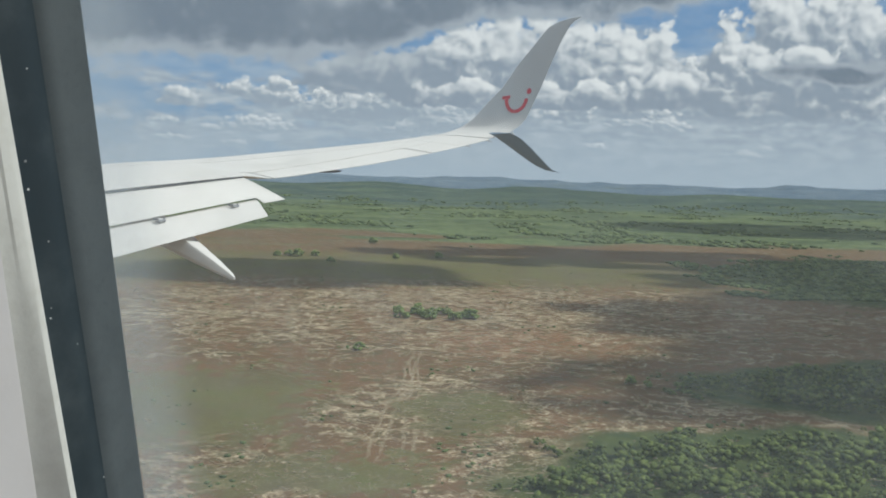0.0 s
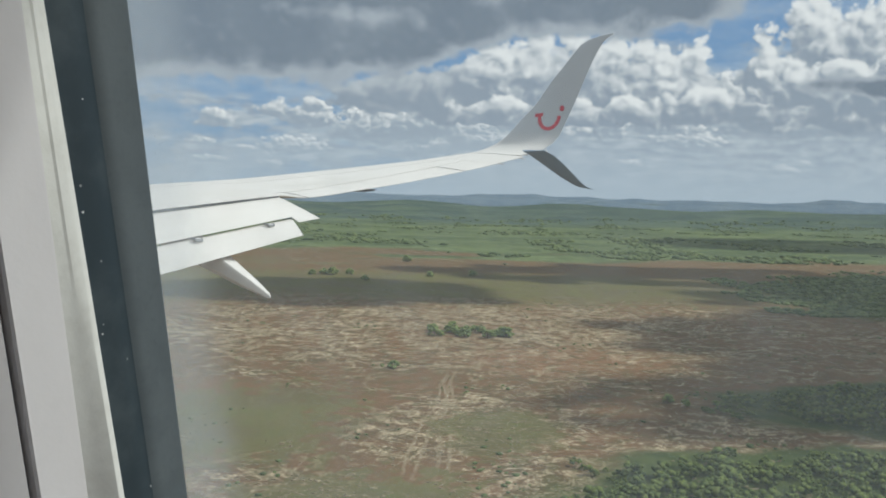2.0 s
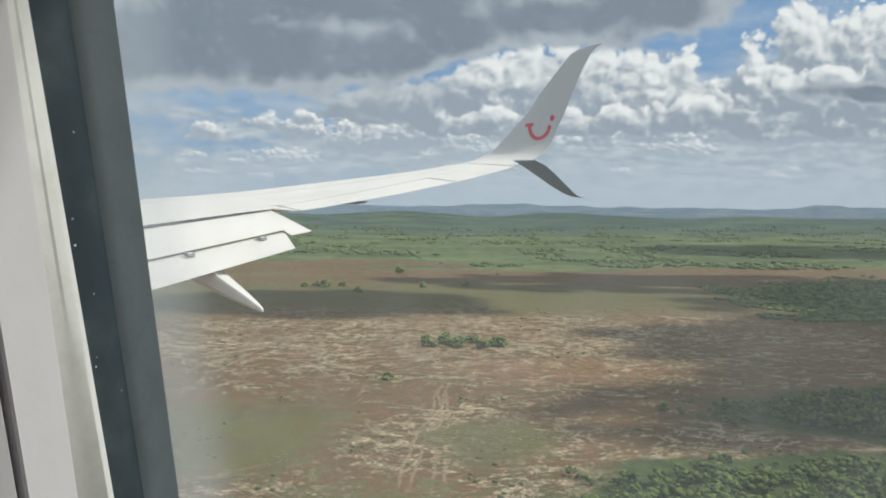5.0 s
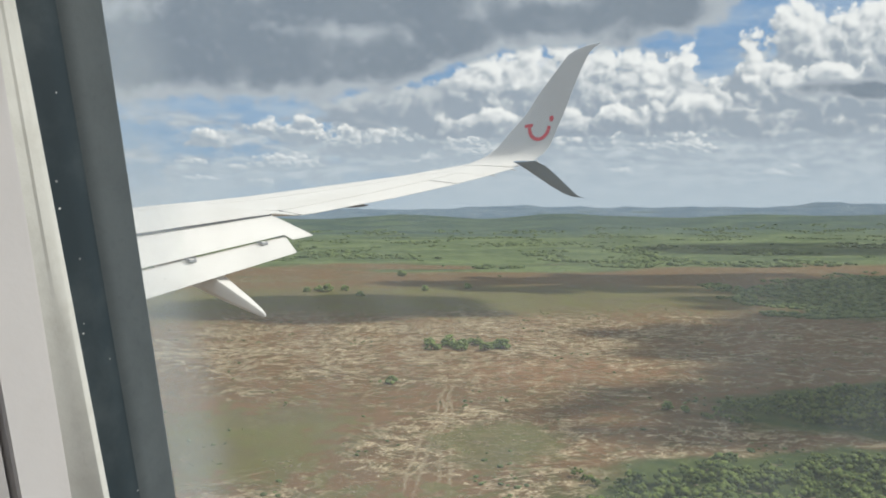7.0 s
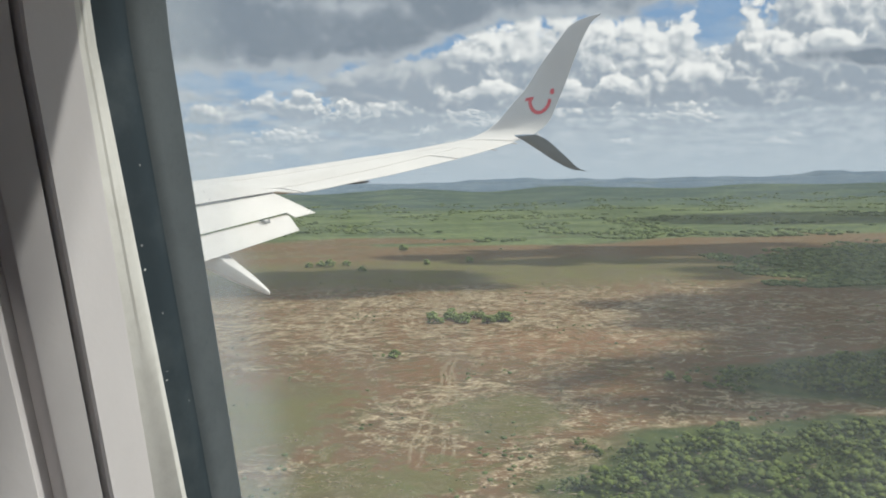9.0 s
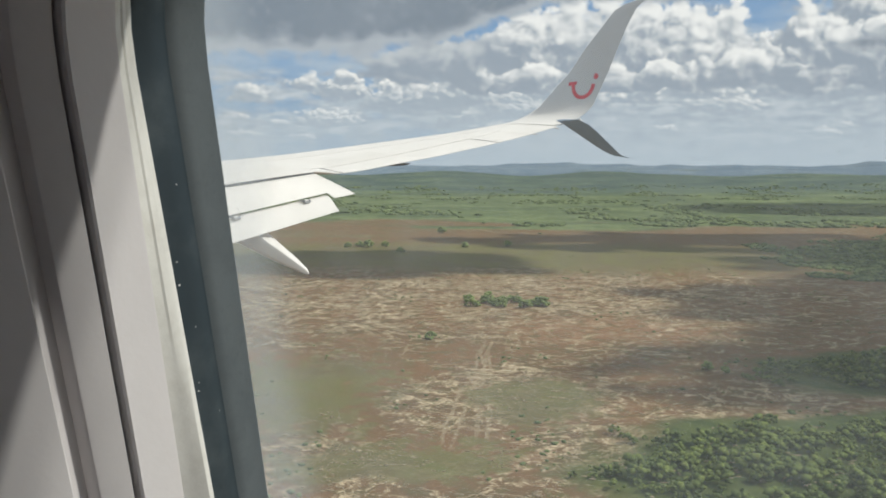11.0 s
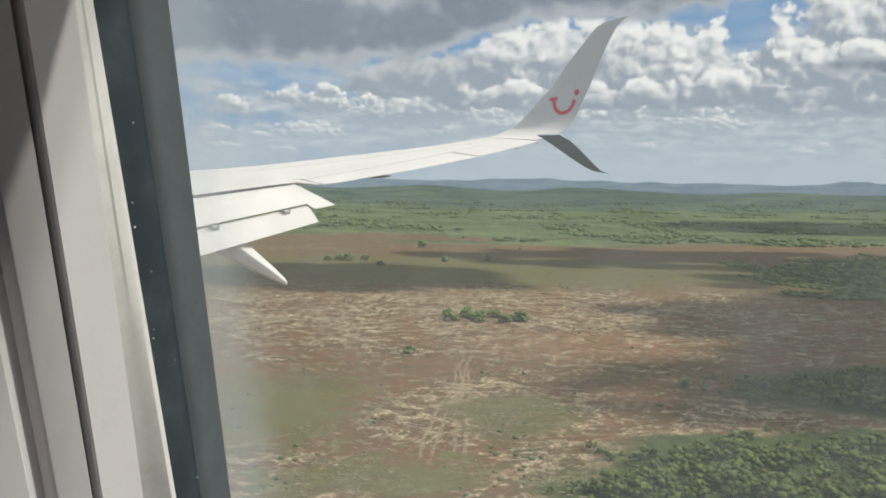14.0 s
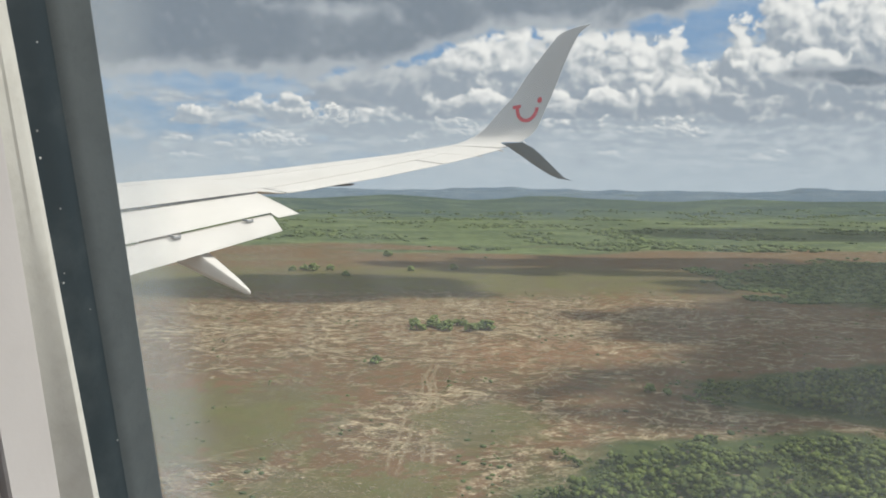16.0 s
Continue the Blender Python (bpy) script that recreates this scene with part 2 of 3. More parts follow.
def ac(f, r, u):
    """Aircraft axes (ahead, outboard, up, from the seat) to the world."""
    return AHEAD * f + OUT * r + Vector((0, 0, EYE_H + u))


def mesh_of(name, verts, faces, mat, smooth=False):
    me = bpy.data.meshes.new(name)
    me.from_pydata([tuple(v) for v in verts], [], faces)
    me.materials.append(mat)
    if smooth:
        me.polygons.foreach_set("use_smooth", [True] * len(me.polygons))
    me.update()
    return me


def part(name, bm, mat, parent, label="", smooth=False):
    me = bpy.data.meshes.new(name)
    bmesh.ops.recalc_face_normals(bm, faces=bm.faces)
    bm.to_mesh(me)
    bm.free()
    me.materials.append(mat)
    if smooth:
        me.polygons.foreach_set("use_smooth", [True] * len(me.polygons))
    ob = new(name, me)
    ob.parent = parent
    return tagged(ob, label)


def thing(name, at, label, category, group="", kind=""):
    ob = new(name)
    ob.location = at
    return tagged(ob, label, category, group, kind)


def loft(rings, closed=True, caps=True):
    """A skin over rings of equally many points."""
    bm = bmesh.new()
    rows = [[bm.verts.new(p) for p in r] for r in rings]
    k = len(rows[0])
    for a, b in zip(rows, rows[1:]):
        for i in range(k if closed else k - 1):
            j = (i + 1) % k
            bm.faces.new((a[i], a[j], b[j], b[i]))
    if caps:
        bm.faces.new(rows[0][::-1])
        bm.faces.new(rows[-1])
    return bm


def bend(t, knots):
    """Straight-line reading of a table of (key, value)."""
    for (a, x), (b, y) in zip(knots, knots[1:]):
        if t <= b:
            return x + (y - x) * (t - a) / (b - a)
    return knots[-1][1]


def foil(c, thick):
    """Half thickness of a wing section at the chord fraction c."""
    return 5 * thick * (0.2969 * math.sqrt(max(c, 0)) - 0.126 * c - 0.3516 * c * c + 0.2843 * c ** 3 - 0.1015 * c ** 4)


# ---- the wing ----
wing = thing("aircraft_wing", (0, 0, 0), "white airliner wing with lowered flaps and upturned tip", "aircraft wing")


def te(r):
    return 7.0 + 0.27 * (15.0 - r)


def le(r):
    return 8.55 + 0.50 * (15.0 - r)


TE_UP = [(0.2, -1.27), (3.0, -0.92), (7.53, -0.318), (9.49, -0.082), (9.95, -0.118), (10.4, -0.065), (10.72, -0.012), (11.92, 0.17), (13.27, 0.41), (14.02, 0.56), (14.83, 0.74), (15.2, 0.83)]
LE_UP = [(0.2, -1.15), (3.0, -0.78), (7.5, -0.30), (9.52, -0.03), (10.82, 0.12), (12.81, 0.42), (13.93, 0.59), (15.15, 0.82), (15.8, 0.95)]


def wing_slice(name, c0, c1, r0, r1, steps, mat, label="", k=9, raise_by=0.0):
    """A closed slice of the wing between two stations and two chord fractions (negative: aileron depths from the trailing edge)."""
    rings = []
    for s in range(steps + 1):
        r = r0 + (r1 - r0) * s / steps
        F0, F1, U0, U1 = le(r), te(r), bend(r, LE_UP), bend(r, TE_UP)
        chord = F0 - F1
        hinge = 0.43 + 0.044 * (r - 9.5)        # the aileron's depth here
        a, b = (q if q >= 0 else 1 + q * hinge / chord for q in (c0, c1))
        top, low = [], []
        for i in range(k + 1):
            c = a + (b - a) * i / k
            if c0 == 0:
                c = c1 * (i / k) ** 1.7
            h = foil(c, 0.105) * chord
            f, u = F0 + (F1 - F0) * c, U0 + (U1 - U0) * c
            top.append(ac(f, r, u + h * 0.85 + raise_by))
            low.append(ac(f, r, u - h * 0.75 - 0.004))
        rings.append(top + low[::-1])
    return part(name, loft(rings), mat, wing, label, True)


def sharp(ob, angle=35):
    ob.data.set_sharp_from_angle(angle=radians(angle))


for args in [("leading_skin", 0.0, 0.400, 0.33, 15.0, 44, WING_PAINT),
             ("middle_skin", 0.412, -1.06, 9.53, 14.2, 18, WING_PAINT),
             ("spoiler_panel", 0.412, 1.0, 0.33, 9.52, 22, WING_PAINT),
             ("tip_skin", 0.405, 1.0, 14.21, 15.0, 6, WING_PAINT),
             ("fixed_panel", -1.0, 0.992, 9.53, 9.98, 4, WING_PAINT),
             ("aileron", -1.0, 1.0, 10.02, 13.35, 14, WING_PAINT),
             ("trailing_panel", -1.03, 1.0, 13.41, 14.2, 6, WING_PAINT)]:
    sharp(wing_slice(*args))
# dark underlay, added so that the panel gaps read dark
inner = wing_slice("gap_underlay", 0.36, 0.90, 0.33, 14.6, 30, GAP_DARK, "dark underlay that shows in the panel gaps", 9, -0.012)

# blended tip and upturned winglet: ahead-front, ahead-back, outboard, up
def section(f0, f1, r, u, nr, nu, thick, k=9):
    """A closed section from front to back; (nr, nu) points to its inner (upper) side."""
    a, b = [], []
    for i in range(k + 1):
        c = (i / k) ** 1.5
        h = foil(c, thick) * (f0 - f1)
        a.append(ac(f0 + (f1 - f0) * c, r + nr * h, u + nu * h))
        b.append(ac(f0 + (f1 - f0) * c, r - nr * h - nr * 0.003, u - nu * h - nu * 0.003))
    return a + b[::-1]


TIP_F, TIP_R, TIP_U = 6.95, 15.19, 0.80
blend = [(1.55, 0.05, -0.19, 0.0, -0.12, 0.99), (1.47, 0.00, -0.02, 0.035, -0.22, 0.97), (1.32, -0.10, 0.14, 0.085, -0.42, 0.91),
         (1.15, -0.20, 0.28, 0.17, -0.68, 0.73), (0.95, -0.33, 0.37, 0.28, -0.84, 0.54)]
fin = [(0.74, -0.46, 0.43, 0.44), (0.44, -0.58, 0.53, 0.80), (0.15, -0.70, 0.60, 1.11), (-0.14, -0.85, 0.69, 1.58), (-0.47, -1.01, 0.78, 2.02),
       (-0.69, -1.15, 0.85, 2.32), (-0.86, -1.24, 0.875, 2.42), (-1.08, -1.33, 0.89, 2.48), (-1.36, -1.38, 0.90, 2.51)]
rings = [section(TIP_F + a, TIP_F + b, TIP_R + r, TIP_U + u, x, z, 0.085) for a, b, r, u, x, z in blend]
rings += [section(TIP_F + a, TIP_F + b, TIP_R + r, TIP_U + u, -0.975 + 0.07 * max(0, 1 - u / 1.1), 0.22 + 0.20 * max(0, 1 - u / 1.1), 0.07) for a, b, r, u in fin]
winglet = part("winglet", loft(rings), WINGLET_SHADED, wing, "swept winglet that curves up from the tip, shaded grey in its colour", True)
sharp(winglet, 50)
low = [(0.12, -0.36, -0.11, 0.11), (-0.02, -0.53, 0.02, 0.015), (-0.24, -0.69, 0.17, -0.16), (-0.52, -0.86, 0.38, -0.39), (-0.72, -0.96, 0.52, -0.53), (-0.86, -1.03, 0.585, -0.595), (-1.14, -1.16, 0.65, -0.64)]
rings = [section(TIP_F + a, TIP_F + b, TIP_R + r, TIP_U + u, -0.70, -0.71, 0.07) for a, b, r, u in low]
sharp(part("lower_strake", loft(rings), STRAKE_PAINT, wing, "dark grey strake below the wing tip", True))


def on_fin(a, h):
    """A point of the winglet's inner face: ahead of the tip's trailing edge, up from it."""
    knots = [(u, (f, b, r)) for f, b, r, u in fin]
    for (u0, v0), (u1, v1) in zip(knots, knots[1:]):
        if u0 <= h <= u1:
            s = (h - u0) / (u1 - u0)
            f, b, r = (v0[i] + (v1[i] - v0[i]) * s for i in range(3))
            c = min(max((f - a) / (f - b), 0), 1)
            d = foil(c, 0.07) * (f - b) + 0.006
            return ac(TIP_F + a, TIP_R + r - 0.975 * d, TIP_U + h + 0.22 * d)


def ribbon(points, width):
    """A flat band along points (a, h) of the winglet's face, with a thickness."""
    bm = bmesh.new()
    left, right = [], []
    for i, (a, h) in enumerate(points):
        a0, h0 = points[max(i - 1, 0)]
        a1, h1 = points[min(i + 1, len(points) - 1)]
        L = math.hypot(a1 - a0, h1 - h0)
        na, nh = -(h1 - h0) / L * width / 2, (a1 - a0) / L * width / 2
        left.append(bm.verts.new(on_fin(a + na, h + nh)))
        right.append(bm.verts.new(on_fin(a - na, h - nh)))
    for i in range(len(points) - 1):
        bm.faces.new((left[i], left[i + 1], right[i + 1], right[i]))
    return bm


arc = [(-0.190 + 0.215 * math.cos(radians(x)), 0.85 + 0.27 * math.sin(radians(x))) for x in range(0, -181, -12)]
part("curved_mark", ribbon(arc, 0.075), MARK_RED, winglet, "red curved painted mark")
part("mark_end", ribbon([(0.13, 0.865), (0.08, 0.865), (0.01, 0.875), (-0.05, 0.88)], 0.07), MARK_RED, winglet, "red painted bar")
bm = bmesh.new()
ring = [bm.verts.new(on_fin(-0.445 + 0.05 * math.cos(x * math.pi / 9), 1.0 + 0.062 * math.sin(x * math.pi / 9))) for x in range(18)]
bm.faces.new(ring)
part("round_mark", bm, MARK_RED, winglet, "red painted dot")


# flaps, lowered: stations of (front, back) points
def flap(name, stations, mat, label, thick=0.035):
    rings = []
    for a, b in stations:
        a, b = Vector(a), Vector(b)
        d = b - a
        nrm = Vector((-d.z, 0, d.x))
        nrm = nrm if nrm.z > 0 else -nrm
        nrm.normalize()
        top, bot = [], []
        for i in range(9):
            c = (i / 8) ** 1.4
            h = foil(c, thick) * d.length
            q = a + d * c
            top.append(ac(*(q + nrm * h * 0.8)))
            bot.append(ac(*(q - nrm * (h * 0.8 + 0.004))))
        rings.append(top + bot[::-1])
    ob = part(name, loft(rings), mat, wing, label, True)
    sharp(ob)
    return ob


def along(p, r, f_slope, u_slope):
    """The point of a spanwise line through p at the station r."""
    return (p[0] + f_slope * (p[1] - r), r, p[2] - u_slope * (p[1] - r))


front, gap, tail = (8.53, 9.49, -0.110), (8.0, 9.31, -0.38), (7.61, 9.0, -0.64)
st = [(along(front, r, 0.27, 0.130), along(gap, r, 0.27, 0.177)) for r in (0.7, 3.6, 6.0, 8.0, 9.23)]
st += [(along(front, 9.24, 0.27, 0.130), (7.885, 9.25, -0.468)), (front, (7.79, 9.60, -0.412))]
flap("main_flap", st, FLAP_PAINT, "white main flap lowered behind the wing")
aft = flap("aft_flap", [((along(gap, r, 0.27, 0.177)[0] + 0.06, r, along(gap, r, 0.27, 0.177)[2] - 0.035), along(tail, e, 0.27, 0.222)) for r, e in ((0.7, 0.51), (3.6, 3.41), (6.0, 5.81), (8.0, 7.81), (9.28, 9.01))],
           FLAP_PAINT, "white rear flap segment", 0.05)
for r in (7.74, 8.82):
    p = Vector(along(gap, r, 0.27, 0.177))
    bm = bmesh.new()
    for df, dr, wide, long in ((-0.045, -0.055, 0.018, 0.10), (-0.045, 0.055, 0.022, 0.10), (-0.095, 0.0, 0.128, 0.022)):
        m = Matrix.Translation(ac(p.x + df, p.y + dr, p.z - 0.012 + 0.35 * df)) @ Matrix.Rotation(radians(60), 4, "Z") @ Matrix.Diagonal((wide, long, 0.03, 1))
        bmesh.ops.create_cube(bm, size=1.0, matrix=m)
    bmesh.ops.bevel(bm, geom=bm.edges[:], offset=0.005, segments=1, affect="EDGES")
    hinge = part("flap_hinge", bm, BARE_METAL, aft, "grey metal flap hinge bracket")
    bm = bmesh.new()
    m = Matrix.Translation(ac(p.x - 0.045, p.y + 0.008, p.z - 0.03)) @ Matrix.Rotation(radians(60), 4, "Z") @ Matrix.Diagonal((0.075, 0.07, 0.03, 1))
    bmesh.ops.create_cube(bm, size=1.0, matrix=m)
    bmesh.ops.bevel(bm, geom=bm.edges[:], offset=0.006, segments=1, affect="EDGES")
    part("hinge_cover", bm, FLAP_PAINT, hinge, "white hinge cover plate")
# dark strip added along the trailing edge for the shade over the flap
bm = loft([[ac(te(r) + 0.10, r, bend(r, TE_UP) - 0.012), ac(te(r) + 0.002, r, bend(r, TE_UP) - 0.006),
            ac(te(r) + 0.002, r, bend(r, TE_UP) - 0.034), ac(te(r) + 0.10, r, bend(r, TE_UP) - 0.05)] for r in (0.5, 3.3, 5.5, 7.5, 9.48)])
part("flap_gap_shade", bm, GAP_DARK, wing, "dark strip for the shade in the gap above the flap")
# static wicks and the end of the outer fairing under the aileron
for r, f in ((15.32, -0.33), (14.9, 0.0), (14.3, 0.0)):
    bm = bmesh.new()
    a, b = ac(te(min(r, 15.0)) + f, r, bend(r, TE_UP) + (0.12 if r > 15 else 0.0)), ac(te(min(r, 15.0)) + f - 0.12, r, bend(r, TE_UP) - (0.02 if r > 15 else 0.03))
    m = Matrix.Translation((a + b) / 2) @ (b - a).to_track_quat("Z", "Y").to_matrix().to_4x4()
    bmesh.ops.create_cone(bm, segments=6, radius1=0.013, radius2=0.007, depth=(b - a).length, cap_ends=True, matrix=m)
    part("static_wick", bm, WING_PAINT, wing, "thin white static wick")
rings = [[ac(te(11.25) + f, 11.25 + w * math.cos(i * math.pi / 4), bend(11.25, TE_UP) + u + w * math.sin(i * math.pi / 4)) for i in range(8)]
         for f, u, w in ((0.45, -0.06, 0.006), (0.30, -0.05, 0.022), (0.12, -0.040, 0.026), (0.0, -0.036, 0.018), (-0.07, -0.03, 0.005))]
part("outer_fairing", loft(rings), GAP_DARK, wing, "small grey fairing end under the aileron", True)
# flap track fairing, a canoe that ends in a point
spine = [(9.9, -0.50, 0.04, 0.05), (9.3, -0.62, 0.11, 0.15), (8.7, -0.80, 0.125, 0.17), (8.25, -0.955, 0.11, 0.15), (7.85, -1.125, 0.08, 0.11), (7.5, -1.265, 0.050, 0.070), (7.26, -1.365, 0.024, 0.035), (7.21, -1.385, 0.008, 0.015)]
shape = [(1.55, 0.92), (1.70, 0.72), (1.5, -0.45), (0.8, -1.0), (-0.6, -1.0), (-1.0, -0.5), (-0.95, 0.75), (-0.80, 1.0)]
rings = [[ac(f, 7.9 + w * a, u + h * b) for a, b in shape] for f, u, w, h in spine]
fairing = part("flap_track_fairing", loft(rings), FLAP_PAINT, wing, "white pointed fairing below the flap", True)
sharp(fairing, 28)

# ---- the cabin window ----
WIN_W, WIN_H, WIN_R = 0.132, 0.185, 0.085      # half width, half height, corner radius
TILT = 10.0
side = Vector((0, -math.sin(radians(TILT)), math.cos(radians(TILT))))   # ahead, out, up of the wall's slope
wall_out = Vector((0, math.cos(radians(TILT)), math.sin(radians(TILT))))
CENTRE = Vector((0.232 - WIN_W, 0.160, 0.0)) + side * -0.045


def wall_point(x, y, depth):
    """x ahead and y up along the wall's slope from the window's middle; depth outboard of the rim."""
    return ac(*(CENTRE + Vector((x, 0, 0)) + side * y + wall_out * depth))


def window_outline(off, lean=0.0, k=10, m=8):
    """A rounded rectangle, off metres outside the rim; lean: how much it widens upwards. x ahead, y up the wall."""
    w, h, r = WIN_W + off, WIN_H + off, WIN_R + max(off, -0.05)
    pts = []
    for cx, cy, a0 in ((w - r, h - r, 0), (r - w, h - r, 90), (r - w, r - h, 180), (w - r, r - h, 270)):
        arc = [(cx + r * math.cos(radians(a0 + 90 * i / k)), cy + r * math.sin(radians(a0 + 90 * i / k))) for i in range(k + 1)]
        if pts:
            (x0, y0), (x1, y1) = pts[-1], arc[0]
            pts += [(x0 + (x1 - x0) * i / m, y0 + (y1 - y0) * i / m) for i in range(1, m)]
        pts += arc
    (x0, y0), (x1, y1) = pts[-1], pts[0]
    pts += [(x0 + (x1 - x0) * i / m, y0 + (y1 - y0) * i / m) for i in range(1, m)]
    return [(x * (1 + lean * y / w), y) for x, y in pts]


def window_loop(off, depth, lean=0.0):
    return [wall_point(x, y, depth) for x, y in window_outline(off, lean)]


window = thing("window_1", (0, 0, 0), "cabin window with pale plastic surround and dark seal", "window", kind="structure")


def surround(name, profile, mat, label=""):
    ob = part(name, loft([window_loop(*q) for q in profile], True, False), mat, window, label, True)
    sharp(ob, 25)
    return ob


surround("seal", [(0.0015, 0.0005), (0.0030, 0.0035, -0.004), (0.0026, 0.0080, -0.008), (0.0030, 0.0125, -0.012), (0.0042, 0.0150, -0.015), (0.0044, 0.0165, -0.016)], SEAL_DARK, "dark rubber window seal")
surround("outer_seal", [(0.0044, 0.0165, -0.016), (0.0036, 0.0180, -0.018), (0.0030, 0.0205, -0.020), (0.0034, 0.0260, -0.026), (0.0037, 0.0300, -0.030), (0.0040, 0.0314, -0.031),
                        (0.0048, 0.0322, -0.032), (0.032, 0.0325, -0.032)], SEAL_GREY, "grey outer window frame")
surround("rim", [(0.004, 0.004), (0.0012, 0.0022), (0.0002, 0.0006), (0.0, -0.0006), (0.0007, -0.0034, -0.026), (0.0013, -0.0042, -0.030), (0.0022, -0.0076, -0.058)], RIM_FOAM, "rough off-white inner edge")
surround("reveal", [(0.0022, -0.0076, -0.058), (0.0020, -0.0086, -0.058), (0.0012, -0.0232, -0.048), (0.0010, -0.0240, -0.0475), (0.0018, -0.0247, -0.047), (0.0085, -0.0248, -0.045),
                    (0.0086, -0.0260, -0.043), (0.0038, -0.0261, -0.043), (0.0035, -0.0264, -0.043), (0.0070, -0.0352, -0.032), (0.0075, -0.0358, -0.031), (0.0090, -0.0362, -0.031),
                    (0.0135, -0.0366, -0.030), (0.0140, -0.0434, -0.025), (0.0093, -0.0436, -0.020), (0.0090, -0.0442, -0.020), (0.0150, -0.060), (0.022, -0.070), (0.040, -0.078), (0.12, -0.082)],
         LINING, "pale grey plastic window reveal with grooves")
PANE = pane_material()


def pane(name, off, depth, label):
    rings = [window_loop(off, depth), window_loop(off, depth + 0.002)]
    ob = part(name, loft(rings), PANE, window, label)
    # object axes along the wall, so that dust follows the frame
    m = Matrix((AHEAD, OUT * side.y + Vector((0, 0, 1)) * side.z, OUT * wall_out.y + Vector((0, 0, 1)) * wall_out.z)).transposed().to_4x4()
    m.translation = wall_point(0, 0, depth)
    ob.data.transform(m.inverted())
    ob.matrix_world = m
    return ob


pane("outer_pane", 0.012, 0.0345, "dusty clear acrylic pane")

# ---- the cabin that closes the place round the seat ----
def wall_with_hole(name, half_a, half_b, depth, mat, hole_off, label):
    """A sheet along the wall's slope with the window cut out, built as a frame."""
    hole = window_loop(hole_off, depth)
    outer = []
    for x, y in window_outline(hole_off):
        t = min(half_a / max(abs(x), 1e-6), half_b / max(abs(y), 1e-6))
        outer.append(wall_point(x * t, y * t, depth))
    back = [window_loop(hole_off, depth + 0.004), [q + (wall_point(0, 0, 0.004) - wall_point(0, 0, 0)) for q in outer]]
    ob = part(name, loft([back[0], hole, outer, back[1], back[0]], True, False), mat, None)
    return tagged(ob, label, "wall", kind="structure")


wall_with_hole("wall_right", 1.6, 0.95, -0.0825, LINING, 0.118, "pale grey cabin side wall round the window")
wall_with_hole("fuselage_skin", 2.0, 1.3, 0.039, WING_PAINT, 0.030, "white outer skin of the fuselage")


def box(name, f, r, u, mat, label, category):
    bm = bmesh.new()
    vs = [bm.verts.new(ac(x, y, z)) for x in f for y in r for z in u]
    for q in ((0, 1, 3, 2), (4, 6, 7, 5), (0, 4, 5, 1), (2, 3, 7, 6), (0, 2, 6, 4), (1, 5, 7, 3)):
        bm.faces.new([vs[i] for i in q])
    return tagged(part(name, bm, mat, None), label, category, kind="structure")


box("floor", (-1.55, 1.75), (-3.0, 0.35), (-1.02, -0.98), CARPET, "dark blue cabin carpet", "floor")
box("ceiling", (-1.55, 1.75), (-3.0, 0.0), (0.90, 0.94), CABIN_WALL, "pale cabin ceiling", "ceiling")
box("wall_front", (1.72, 1.76), (-3.0, 0.33), (-0.98, 0.90), CABIN_WALL, "pale cabin partition", "wall")
box("wall_back", (-1.56, -1.52), (-3.0, 0.33), (-0.98, 0.90), CABIN_WALL, "pale cabin partition", "wall")
# unseen openings across the aisle, enlarged to let fill light in
for lo, hi in ((-0.98, -0.50), (0.62, 0.90)):
    box("wall_left", (-1.52, 1.72), (-3.04, -3.0), (lo, hi), CABIN_WALL, "pale cabin wall across the aisle", "wall")
for a in (-1.52, -0.85, -0.18, 0.49, 1.16):
    box("wall_left", (a, a + 0.12), (-3.04, -3.0), (-0.50, 0.62), CABIN_WALL, "pale cabin wall between enlarged openings", "wall")
# the fuselage side on which the wing sits
rings = [[ac(f, r, u) for r, u in ((0.0, -2.4), (0.34, -1.7), (0.46, -0.9), (0.42, -0.1), (0.20, 0.8), (-0.2, 1.5), (-0.3, 1.5), (-0.3, -2.4))] for f in (2.1, 6.0, 10.0, 14.0, 18.0)]
tagged(part("fuselage_side", loft(rings), WING_PAINT, None, "", True), "white fuselage side ahead of the window", "fuselage", kind="structure")

# ---- the land ----
def rise(x, y):
    """The height of the land."""
    d = math.hypot(x, y)
    h = 1.6 * noise.noise((x / 90, y / 90, 0.3)) + 0.5 * noise.noise((x / 23, y / 23, 1.7))
    far = min(max((d - 1500) / 3300, 0), 1)
    h += far * 22 * noise.noise((x / 420, y / 300, 5.1))
    s = min(max((d - 2900) / 1900, 0), 1)
    h += 74 * s * s * (3 - 2 * s)
    return h


